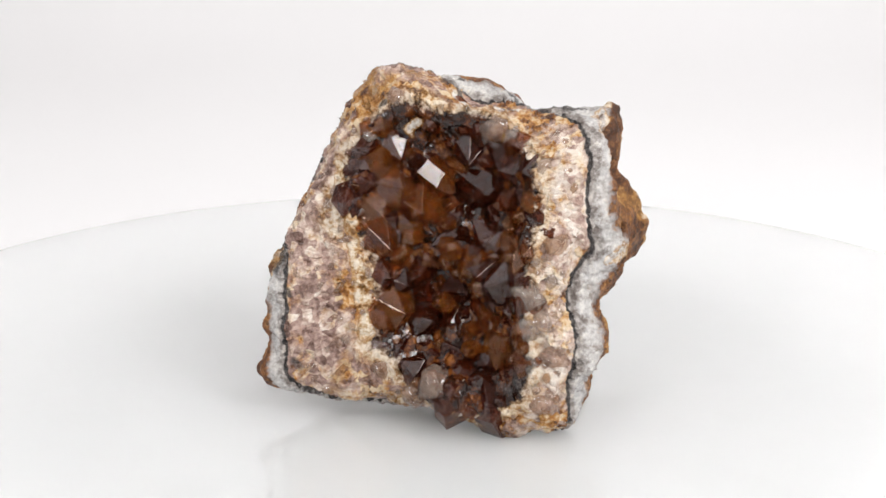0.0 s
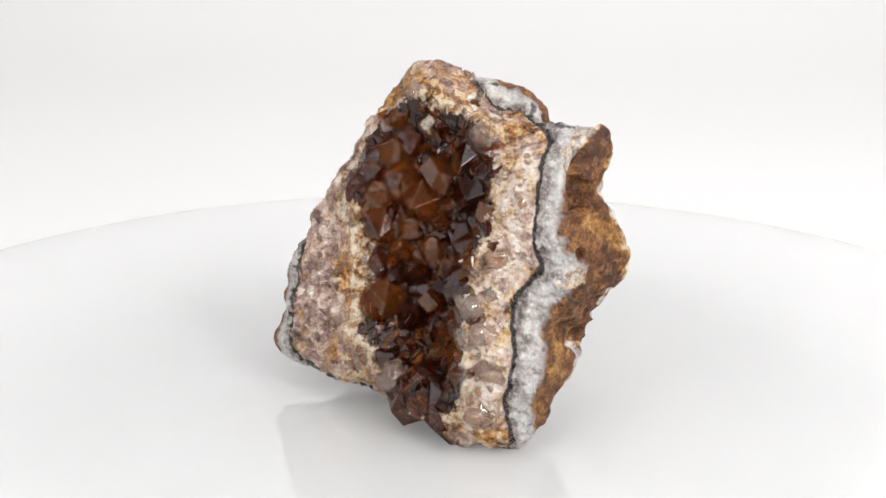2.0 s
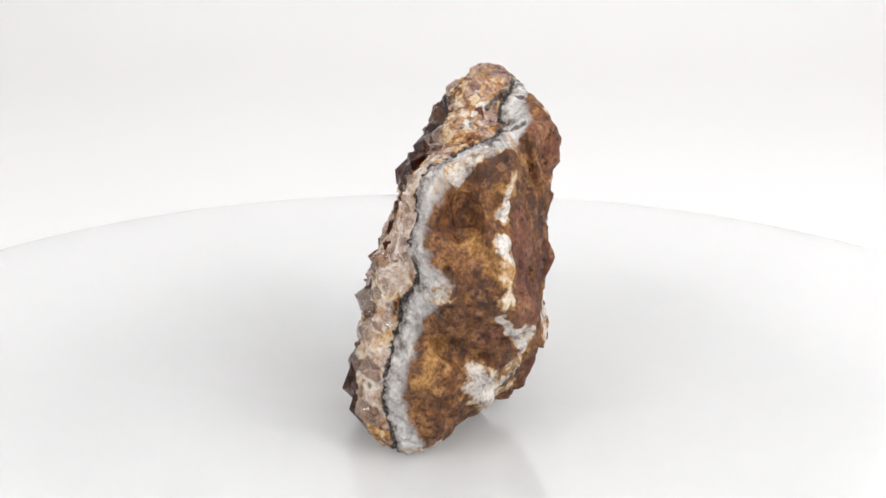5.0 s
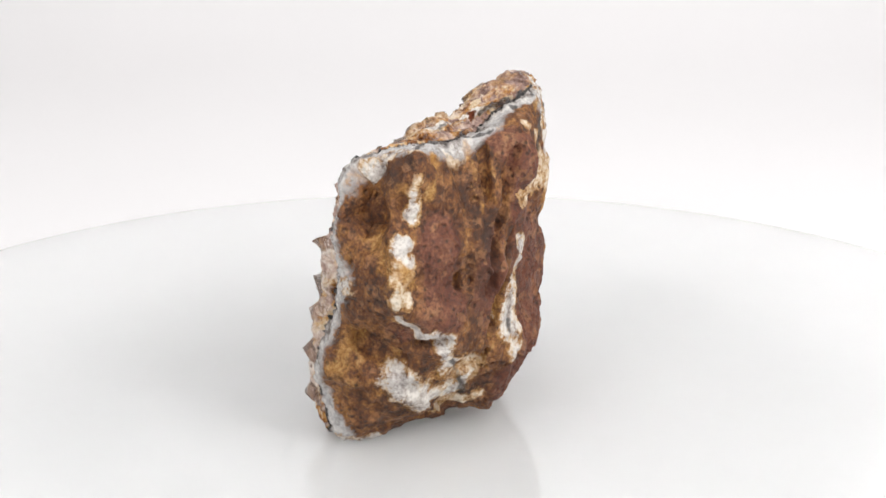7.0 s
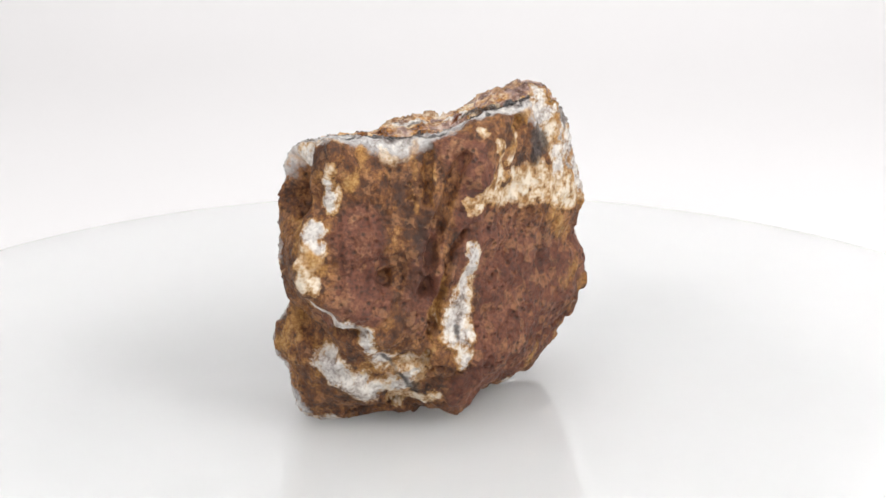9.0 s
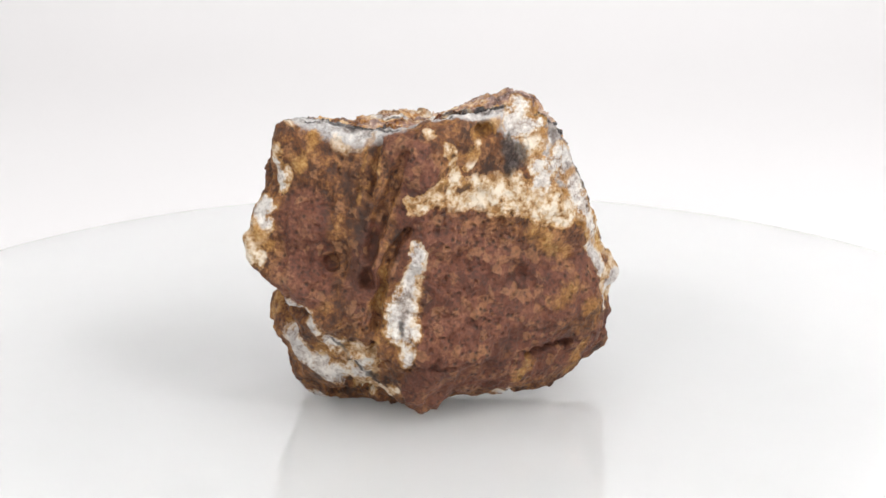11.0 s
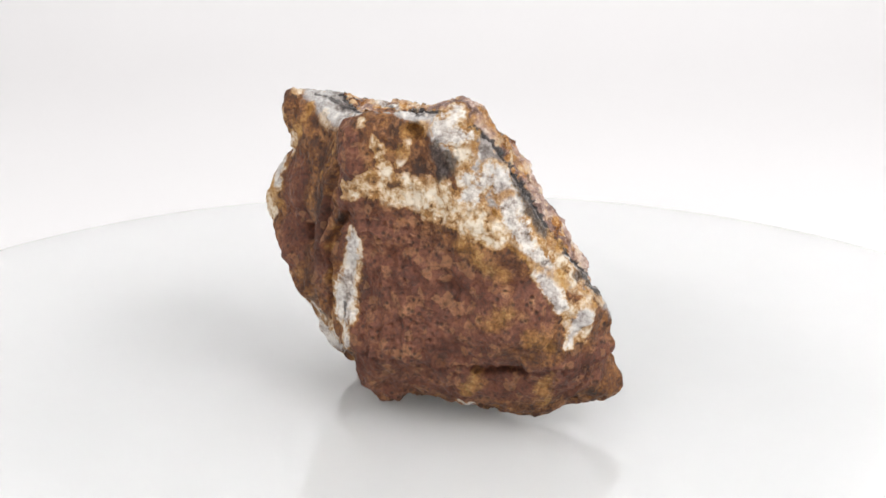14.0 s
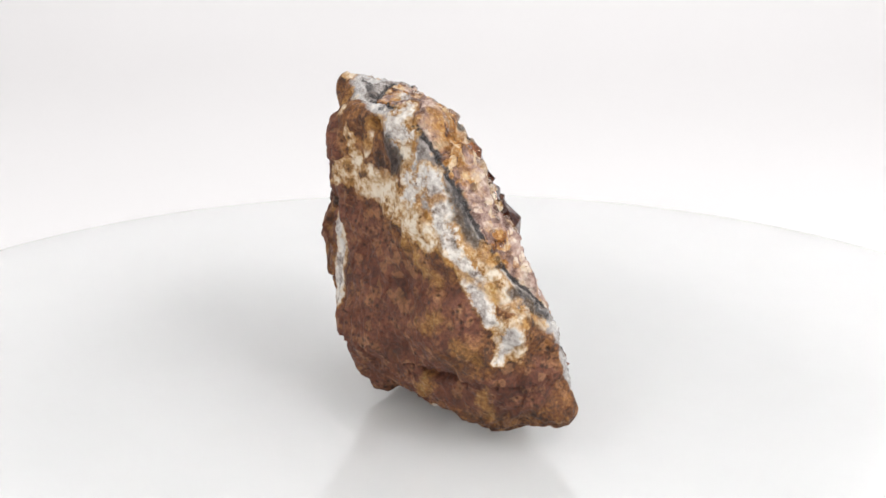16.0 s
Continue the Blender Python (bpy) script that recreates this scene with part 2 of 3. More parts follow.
part("base", lathe([(0.13, -0.0495), (0.133, -0.046), (0.125, -0.016), (0.12, -0.0125)], 96), CASING, turntable)

# ---- the stone ----
MM = 0.001
HEART = np.array((3.0, 2.0, 42.0))  # inner point from which the stone is shaped, in millimetres
# broken faces: azimuth and elevation in degrees, distance from the heart
CUTS = [(94.4, -1.3, 21.3), (64.2, -3.8, 31.8), (42.2, -32.6, 33.3), (52.2, 9.4, 30.4), (104.2, -26.6, 30.6), (65.5, -3.7, 25.6), (-109.3, 18.1, 20.7), (135.5, -38.2, 46.1), (-105.1, -5.7, 29.0), (89.5, -79.3, 38.1), (-108.8, 30.9, 27.7), (-110.9, -53.2, 42.2), (-109.2, 31.0, 23.4), (-108.6, 30.4, 26.7), (-22.8, 81.8, 42.9), (-108.2, 13.3, 18.4), (3.0, -18.8, 43.0), (-46.8, 2.3, 39.9), (157.5, -3.0, 47.4), (129.7, 0.3, 36.9), (-109.0, 17.0, 24.8), (-171.6, 29.7, 41.4)]
# swellings and hollows: azimuth, elevation, breadth in degrees, height
SWELL_FRONT = [(-130, 21, 9, -1.8), (-126, -18, 18, -9.6), (-117, 8, 13, -2.9), (-104, -43, 6, 3.8), (-104, -3, 9, -1.1), (-97, 41, 13, -1.0), (-96, -21, 13, -4.9), (-84, -43, 6, 1.8), (-79, 25, 9, 1.3), (-74, -38, 6, -3.7), (-67, 6, 18, 4.7), (-66, -17, 9, 3.3), (-62, -26, 6, 2.2), (-59, -4, 6, 2.3), (-59, 26, 9, 2.8), (-52, -22, 4, -1.4), (-52, 40, 9, 1.6), (-51, 15, 6, 3.4), (-45, -9, 6, -1.7)]
SWELL_BACK = [(56, -39, 9, 1.6), (65, -10, 18, -0.9), (70, 17, 13, -1.6), (81, -41, 13, 2.6), (96, 23, 18, -2.7), (108, 44, 9, -2.3), (111, -36, 13, 1.9), (137, 1, 13, -2.9), (137, 32, 9, 3.1)]
SWELL_WEST_HIGH = [(-178, 31, 6, -2.1), (-177, 39, 6, -3.0), (-157, 40, 13, 6.3), (-156, 15, 9, -3.1), (-140, 17, 6, -1.9), (147, 36, 6, -1.4), (150, 19, 6, 2.8), (163, 7, 6, -1.8)]
SWELL_WEST_LOW = [(-179, -38, 4, -3.1), (-178, 0, 4, -1.2), (-176, -15, 4, -1.8), (-172, -24, 4, -4.6), (-170, -10, 4, 2.4), (-169, -43, 4, -1.2), (-169, -3, 6, 2.7), (-166, -19, 4, 3.5), (-165, -11, 6, 3.6), (-162, -28, 9, 6.9), (-158, -30, 4, -1.8), (-154, -8, 6, -2.3), (-148, -34, 6, -2.7), (-146, -18, 9, -4.4), (-143, 3, 13, -7.3), (152, -35, 6, -2.6), (152, 3, 4, -2.7), (160, -14, 6, 1.4), (176, -5, 4, 1.8)]
SWELL_EAST_HIGH = [(-39, 26, 4, -2.5), (-36, 10, 9, -2.8), (-33, 32, 4, -3.1), (-27, 39, 13, 1.9), (-25, 21, 4, 1.6), (-24, 28, 4, 2.3), (-21, 12, 9, 2.6), (-9, 23, 4, -3.8), (-8, 31, 6, -5.7), (-7, 39, 4, -2.7), (-2, 5, 6, 4.1), (-1, 12, 4, 3.5), (3, 44, 6, 5.8), (4, 11, 4, -2.3), (11, 23, 6, 1.6), (19, 13, 9, -3.4), (39, 13, 9, 1.7)]
SWELL_EAST_LOW = [(-39, -4, 9, -3.4), (-37, -27, 4, 2.4), (-31, -21, 6, 4.3), (-30, -14, 4, 1.3), (-24, -41, 4, 1.2), (-20, -10, 6, -2.1), (-17, -27, 6, 1.5), (-9, -7, 9, -2.5), (-6, -15, 9, -1.4), (1, -43, 9, 1.9), (2, -34, 4, -1.6), (7, 2, 6, 1.4), (16, -8, 9, 0.9), (19, -17, 6, 1.7), (26, -36, 9, -2.7)]
SWELL_TOP = [(-175, 61, 6, 3.6), (-174, 84, 6, -2.6), (-149, 77, 6, -4.6), (-140, 66, 6, -2.6), (-90, 61, 18, -4.5), (-64, 76, 9, 3.6), (-25, 60, 6, -2.0), (-6, 49, 6, 2.0), (5, 55, 4, 1.4), (23, 45, 6, -2.3), (25, 55, 9, -3.5), (41, 77, 9, -3.9), (44, 45, 9, 1.0), (69, 54, 9, 3.6), (130, 56, 6, -2.2), (133, 43, 6, 2.5), (135, 67, 9, 3.3), (165, 60, 4, -3.0), (171, 74, 6, 1.3)]
SWELL_FOOT = [(-160, -47, 6, 1.8), (-129, -42, 13, -6.0), (-111, -64, 13, -1.8), (-95, -48, 9, 4.5), (-61, -55, 6, 3.0), (-57, -76, 13, 0.6), (-49, -40, 9, -1.7), (-30, -49, 6, 0.9), (-11, -60, 6, -2.7), (14, -63, 9, -1.5), (63, -68, 9, 3.8), (74, -60, 6, -2.4), (103, -67, 13, -2.3), (165, -51, 9, 1.1)]


def heading(az, el):
    az, el = math.radians(az), math.radians(el)
    return np.array((math.cos(el) * math.cos(az), math.cos(el) * math.sin(az), math.sin(el)))


def reach(ways):
    """Distance from the heart to the smooth stone surface along each way."""
    inverse = np.stack([np.maximum(ways @ heading(az, el), 1e-3) / d for az, el, d in CUTS], 1)
    top = inverse.max(1, keepdims=True)
    r = 1 / (top[:, 0] * ((inverse / top) ** 16).sum(1) ** (1 / 16))
    for az, el, breadth, height in SWELL_FRONT + SWELL_BACK + SWELL_WEST_HIGH + SWELL_WEST_LOW + SWELL_EAST_HIGH + SWELL_EAST_LOW + SWELL_TOP + SWELL_FOOT:
        r += height * np.exp((ways @ heading(az, el) - 1) / (1 - math.cos(math.radians(breadth))))
    return r


# courses of the banding, where they come to the surface
DARK_COURSE = [(31.8, -2.4, 82), (36, -15.5, 77), (36.7, -17.8, 67), (37, -19.3, 58.7), (40, -17.2, 50), (32.7, -20.2, 43), (32.4, -21.8, 36), (34.3, -24, 27.7),
               (32.4, -25.5, 17), (33.3, -21.4, 4), (26, 3, 82.4), (20, 9, 82.6), (16, 12.5, 82.8), (11, 11.5, 82), (-1, 18, 86), (-6, 21.8, 89), (-42, -7, 31), (-42.4, -9, 24), (-41, -11, 13),
               (-36, -12, 8), (-41, 2, 44), (-38.5, 9.3, 54), (-33, 13, 63), (-25, 18, 76)]
AGATE_EDGE = [(42.7, 2.7, 83), (44.2, -10.8, 78.4), (44.2, -14.4, 73), (42, -16.9, 65), (43.4, -16.5, 56.6), (49, -11.7, 52), (40, -16.5, 40.5), (40, -18.8, 33.5),
              (41.3, -21.5, 25), (37.5, -20, 14), (38.5, -17, 6), (17.4, 22.5, 84), (30, 12, 82), (-6, 23.5, 84), (-46, -5, 30), (-46, -9, 20), (-44, 2, 40), (-39, 14, 50)]
CAVITY_RIM = [(-24.5, -2, 61), (-19.3, -6.7, 49), (-17.5, -8.3, 37), (-19.4, -12.1, 24), (-11, -15.5, 17), (0, -24, 8), (21, -29, 14), (21.5, -28, 30),
              (20.5, -24, 48), (23, -19, 59), (18, -5, 70), (8, -1.5, 81), (-8, 4, 85), (-17, 4.8, 80), (-24, 2, 70)]
CAVITY_HOLE = [[(10, -18, 48, 5.0), (12, -20, 42, 4.0)]]
CAVITY = [(0, -6, 62), (2, -15, 31), (8, -20, 20), (-6, 0, 74), (8, -9, 66), (-5, -10, 48), (10, -18, 44), (4, -10, 38)]
QUARTZ = [(-33, -7.3, 40), (-26, -10, 29), (-33, -13, 12), (-36, 3, 52), (28, -23, 30), (30, -17, 60), (30, -10, 74), (18, 2, 80), (-16, 13.5, 88), (-26, 8, 72), (27, -26, 15)]
SKIN = [(45, -5, 70), (50, -1, 52), (42, -8, 33), (37, -10, 14), (33, 12, 60), (16, 22.5, 60), (0, 22.5, 40), (-20, 19.5, 40), (-13, 22, 28), (-40, 9, 20),
        (20, 14, 15), (8, 15, 6), (-30, 3, 5), (0, 0, 1), (-44, -3, 12), (22, 20, 78), (6, 21.5, 79), (14, 21.5, 81), (-3, 22, 76)]


def layers(points):
    """Depth in the banding: -3 cavity, -2 rim, 0 dark band, 1 foot of the agate, 2.4 skin."""
    known = np.array(CAVITY + CAVITY_RIM + QUARTZ + DARK_COURSE + AGATE_EDGE + SKIN, float)
    value = np.array([-3.0] * len(CAVITY) + [-2.0] * len(CAVITY_RIM) + [-1.0] * len(QUARTZ) + [0.0] * len(DARK_COURSE) + [1.0] * len(AGATE_EDGE) + [2.4] * len(SKIN))
    gap = np.linalg.norm(known[:, None] - known[None], axis=2)
    weight = np.linalg.solve(gap - 0.4 * np.eye(len(known)), value)
    out = np.zeros(len(points))
    for spot, w in zip(known, weight):
        out += w * np.linalg.norm(points - spot, axis=1)
    return out


# strokes x, y, z, radius in millimetres
# white and blue-white agate that shows through the rind
WHITE = [[(14, 23, 55, 1.0), (15, 23, 46, 1.7), (17, 22, 39, 2.9), (19, 21, 31, 2.9)], [(16, 22, 31, 2.0), (17, 23, 21, 1.0)], [(50, 1, 43, 1.1), (45, 4, 37, 1.1), (41, 10, 34, 2.0), (38, 10, 30, 1.7)], [(49, 1, 61, 1.8), (49, 2, 56, 1.2), (47, 3, 58, 1.0)], [(49, 0, 62, 1.3), (48, 2, 61, 1.1)], [(41, -3, 23, 2.9), (37, 0, 19, 3.8), (33, 3, 14, 3.2), (31, 6, 15, 2.4)], [(33, 10, 25, 2.9)]]
WHITE_MORE = [[(26, 11, 20, 2.6), (26, 9, 15, 2.1)], [(33, -19, 2, 1.4), (31, -11, 2, 1.7)], [(16, -4, 71, 0.9), (45, 3, 74, 1.0), (45, 2, 68, 1.4)], [(-14, 20, 90, 2.1), (-11, 23, 83, 2.1), (-18, 22, 84, 2.0)], [(-18, 23, 73, 2.0), (-24, 22, 73, 2.0), (-19, 24, 68, 2.3)], [(-25, 21, 76, 2.3), (-32, 20, 60, 2.0), (-36, 15, 49, 2.1), (-40, 13, 40, 1.8)], [(18, 0, 83, 1.2), (-15, 22, 84, 1.3)], [(-44, 8, 36, 1.8), (-42, 10, 28, 1.3)]]
WHITE_REST = [[(-13, 12, 6, 1.4)], [(42, -10, 80, 1.7), (41, -2, 83, 1.2)], [(47, -13, 49, 1.5), (43, -16, 47, 1.3)], [(-9, 6, 76, 1.5), (-8, 5, 78, 1.2)]]
# cream crust
CREAM = [[(15, 24, 66, 2.1), (7, 25, 68, 3.2), (-7, 22, 65, 3.8), (-18, 24, 63, 3.9), (-26, 22, 58, 2.7)], [(7, 25, 80, 1.3), (4, 24, 72, 1.3)], [(-14, 22, 87, 3.2), (-17, 22, 78, 2.9)], [(8, 25, 66, 2.0), (2, 24, 68, 2.9), (-6, 22, 68, 2.9), (-12, 23, 65, 3.2), (-20, 24, 61, 3.1), (-30, 21, 61, 3.2), (-36, 17, 54, 2.2)], [(1, 24, 75, 1.3), (-2, 24, 80, 1.1)], [(-45, 8, 38, 2.4), (-44, 8, 33, 1.8)]]
CREAM_MORE = [[(5, 24, 68, 3.2), (-10, 23, 68, 3.2), (-23, 23, 64, 2.6)], [(-37, 13, 56, 2.5), (-42, 9, 45, 1.7)], [(-42, 11, 38, 2.8), (-44, 8, 31, 2.6)], [(26, 12, 22, 4.1), (23, 4, 8, 2.1), (18, 14, 11, 1.5)], [(43, 3, 83, 1.4), (44, 3, 67, 1.7)], [(53, 1, 53, 1.8), (53, 1, 46, 1.7)], [(49, 2, 57, 2.8), (53, 2, 52, 2.0), (52, 3, 46, 1.7)], [(11, 25, 84, 1.3)]]
CREAM_REST = [[(-28, 4, 67, 1.2), (-26, -4, 60, 1.5), (-23, -8, 43, 1.9), (-21, -10, 35, 2.1), (-20, -12, 25, 1.8)], [(-13, -13, 6, 1.5), (-8, -17, 9, 2.4)]]
# golden and olive veins and stains
GOLD = [[(23, 11, 81, 0.7), (25, 15, 73, 0.7), (28, 16, 64, 0.6)], [(25, 10, 79, 0.4), (27, 14, 69, 0.4)], [(-34, 19, 31, 2.3), (-37, 17, 32, 2.0)], [(21, 16, 80, 0.6), (23, 20, 68, 0.6)], [(-18, 23, 56, 2.6), (-22, 21, 50, 2.3), (-27, 20, 47, 2.0)], [(-25, 20, 35, 2.9), (-30, 20, 38, 2.3)], [(24, 20, 36, 1.7), (23, 22, 48, 1.1)], [(-37, 17, 31, 2.1), (-39, 14, 28, 1.4)], [(30, 10, 22, 1.5), (22, 11, 13, 1.2)]]
GOLD_MORE = [[(-19, 18, 17, 2.4), (-15, 17, 11, 1.5)], [(-36, 12, 16, 2.6), (-34, 8, 9, 2.0)], [(54, 1, 52, 2.8), (50, -1, 61, 2.2)], [(42, 1, 84, 1.6)], [(44, -13, 77, 1.7)], [(47, -5, 60, 3.1), (52, -2, 55, 2.0)], [(42, -12, 36, 2.6), (43, -19, 23, 2.6)], [(46, 0, 75, 2.0)], [(-15, 11, 89, 2.7), (-20, 10, 82, 2.7), (-20, 3, 76, 1.5)], [(23, -28, 34, 1.7)], [(15, -6, 79, 2.9)], [(-26, -13, 18, 2.1), (-30, -12, 8, 1.5)]]
GOLD_REST = [[(-21, 17, 87, 2.5), (-25, 14, 80, 2.0), (-30, 8, 69, 1.7)], [(-8, 12, 89, 1.8), (-11, 16, 91, 1.5)]]
# dark mineral smudges
SMUDGE = [[(-12, 22, 75, 2.6), (-9, 23, 80, 1.7)], [(-13, 22, 75, 2.1), (-10, 23, 72, 2.1)], [(-30, 17, 70, 1.8), (-33, 16, 65, 2.4), (-36, 14, 59, 1.7)], [(-42, 6, 46, 1.6), (-45, -2, 39, 1.4)], [(18, 22, 33, 1.0), (17, 22, 28, 0.7)], [(-17, 6, 82, 1.2), (5, 20, 86, 0.9)], [(34, 11, 26, 1.0), (22, 11, 13, 1.0)], [(-4, 19, 88, 1.0), (-10, 23, 81, 1.0), (-10, 22, 74, 1.2)], [(-39, 9, 53, 1.1)], [(18, -27, 16, 2.2), (22, -30, 24, 1.5)]]
SMUDGE_MORE = [[(33, 3, 83, 0.7), (22, 8, 82, 1.0), (17, 16, 83, 0.7)], [(36, 2, 83, 0.9), (27, 5, 82, 1.2), (16, 17, 84, 0.9)], [(-2, 23, 87, 0.6), (-6, 21, 89, 0.6)], [(-29, 18, 73, 1.4), (-33, 15, 64, 1.4)], [(15, 3, 83, 0.9), (5, 11, 84, 0.9), (0, 17, 87, 1.3)], [(-43, 2, 44, 1.2), (-41, -8, 34, 0.9)], [(-39, -12, 17, 1.3), (-36, -10, 8, 1.2)]]
# grooves and holes in the rind
HOLLOW = [[(41, 10, 33, 1.7), (43, 4, 33, 1.4)], [(45, -9, 78, 3.7), (46, -9, 67, 4.0)], [(34, 12, 48, 1.3)], [(42, -2, 27, 2.3), (42, -11, 33, 2.1)], [(18, 23, 78, 1.1), (25, 20, 56, 1.3), (27, 19, 44, 1.3)], [(-3, 24, 84, 1.3), (-25, 0, 65, 1.4)], [(24, 15, 23, 1.0), (24, 20, 36, 0.9), (23, 22, 48, 0.9), (17, 23, 58, 0.9)], [(-19, 19, 19, 1.3), (-30, 16, 20, 1.3), (-37, -13, 13, 1.2)], [(-6, 21, 89, 1.0), (48, -13, 54, 1.1)]]
HOLLOW_MORE = [[(-38, 12, 55, 1.0), (-42, 7, 47, 1.1)], [(25, 2, 8, 1.2), (29, -6, 4, 1.2)], [(17, 22, 19, 0.9)], [(22, 15, 80, 0.9), (26, 18, 67, 0.9)]]
# knobs, ridges and plates that stand proud
KNOB = [[(44, 4, 82, 1.3), (44, 2, 69, 1.3)], [(48, 2, 57, 3.4)], [(41, 9, 57, 3.4), (41, 10, 44, 3.4)], [(38, 0, 20, 3.8)], [(16, 24, 78, 3.1)], [(9, 22, 51, 4.4), (-12, 20, 42, 6.0), (2, 24, 26, 5.9)], [(14, 20, 12, 3.5)], [(-2, 23, 37, 5.8), (-29, 20, 36, 5.8)], [(-13, 22, 87, 2.3)], [(27, 11, 19, 2.3)], [(14, 26, 74, 2.9)], [(-44, 8, 36, 2.0)], [(-37, 17, 31, 1.8)]]
# deep recesses between the lumps
DEEP = [[(43, -9, 80, 3.1), (46, -9, 67, 3.4)], [(-20, 6, 79, 1.2), (-26, 0, 64, 1.2)], [(22, 4, 8, 1.0), (27, -4, 6, 1.0)]]
# rust stains over the pale crust
STAIN = [[(-26, 22, 64, 2.0)], [(-30, 22, 56, 1.4), (-36, 14, 48, 1.3), (-41, 10, 45, 1.3)], [(-2, 24, 83, 1.9), (-7, 23, 85, 1.8)], [(-20, 22, 81, 1.3)], [(-18, 20, 88, 1.4)], [(-27, 20, 69, 1.8)], [(-37, 13, 58, 1.7), (-39, 9, 53, 1.3)], [(-46, 6, 38, 1.3)], [(-19, 15, 88, 2.0)], [(0, 24, 78, 2.0)], [(51, 2, 54, 2.0), (49, 3, 52, 2.0)], [(34, 4, 20, 1.2)], [(-22, 23, 71, 1.1)], [(2, 24, 71, 1.0)], [(37, 7, 80, 1.7), (41, 6, 72, 1.4)]]
STAIN_MORE = [[(-14, 24, 67, 1.0)], [(-7, 23, 70, 1.2)]]
# iron-red plates
RED = [[(9, 22, 51, 7.3), (-3, 23, 40, 11.8), (2, 24, 26, 10.3), (12, 21, 13, 5.9)], [(40, 10, 58, 5.6), (40, 11, 43, 5.7)], [(16, 24, 78, 3.7), (19, 19, 81, 2.8)], [(26, 19, 57, 3.4), (28, 18, 37, 4.3)], [(5, 22, 46, 11.7), (-7, 22, 38, 11.6), (-26, 20, 38, 8.7), (-36, 17, 40, 5.8)], [(14, 26, 74, 3.7), (16, 24, 62, 3.2)], [(8, 21, 13, 7.4), (-28, 15, 16, 5.3), (-42, 6, 15, 3.6)]]
RED_MORE = [[(2, 22, 46, 8.9), (-13, 22, 34, 8.8), (-25, 15, 15, 5.9), (-47, 1, 22, 4.3)], [(40, 10, 60, 5.6)], [(44, -1, 37, 2.3)]]


def strokes(points, paths):
    """1 in the middle of a stroke, 0 at its radius, falling to -1 outside."""
    out = np.full(len(points), -1.0)
    for path in paths:
        if len(path) == 1:
            path = path * 2
        for (*a, ra), (*b, rb) in zip(path, path[1:]):
            a, b = np.array(a), np.array(b)
            t = np.clip((points - a) @ (b - a) / max((b - a) @ (b - a), 1e-6), 0, 1)
            d = np.linalg.norm(points - (a + t[:, None] * (b - a)), axis=1)
            out = np.maximum(out, 1.0 - d / (ra + t * (rb - ra)) * 0.75)
    return out


def warped(points):
    """The points shifted to and fro, so that strokes get broken, uneven edges."""
    out = np.empty_like(points)
    for k, p in enumerate(points):
        v = Vector(p)
        out[k] = v + 1.5 * noise.noise_vector(v / 5.0) + 0.7 * noise.noise_vector(v / 1.5)
    return out


def stone_surface(level):
    """Points, faces, normals and banding depth of the broken stone."""
    bm = bmesh.new()
    bmesh.ops.create_icosphere(bm, subdivisions=level, radius=1.0)
    ways = np.array([v.co for v in bm.verts])
    faces = np.array([[v.index for v in f.verts] for f in bm.faces])
    bm.free()
    ways /= np.linalg.norm(ways, axis=1, keepdims=True)
    points = HEART + reach(ways)[:, None] * ways
    depth, normals = layers(points), normals_of(points, faces)
    sunk = np.clip((-2.0 - depth) / 0.9, 0, 1)
    sunk = 8.0 * sunk * sunk * (3 - 2 * sunk) * np.clip((points[:, 2] - 12) / 12, 0.15, 1)
    sunk += 5.0 * np.clip(strokes(points, CAVITY_HOLE) * 1.5, 0, 1)
    points = points - sunk[:, None] * normals
    return points, faces, normals_of(points, faces), depth


def normals_of(points, faces):
    a, b, c = (points[faces[:, k]] for k in range(3))
    n = np.cross(b - a, c - a)
    out = np.zeros_like(points)
    for k in range(3):
        np.add.at(out, faces[:, k], n)
    return out / np.maximum(np.linalg.norm(out, axis=1, keepdims=True), 1e-9)


def facets(p, size, lean):
    """Relief of small crystals: each cell is a tilted flat."""
    spots = noise.voronoi(p / size)[1]
    q = p / size - spots[0]
    tilt = noise.cell_vector(spots[0] * 7.3)
    return size * (lean * (q.x * (tilt.x - 0.5) + q.y * (tilt.y - 0.5) + q.z * (tilt.z - 0.5)) + 0.2 * (tilt.x - 0.5))


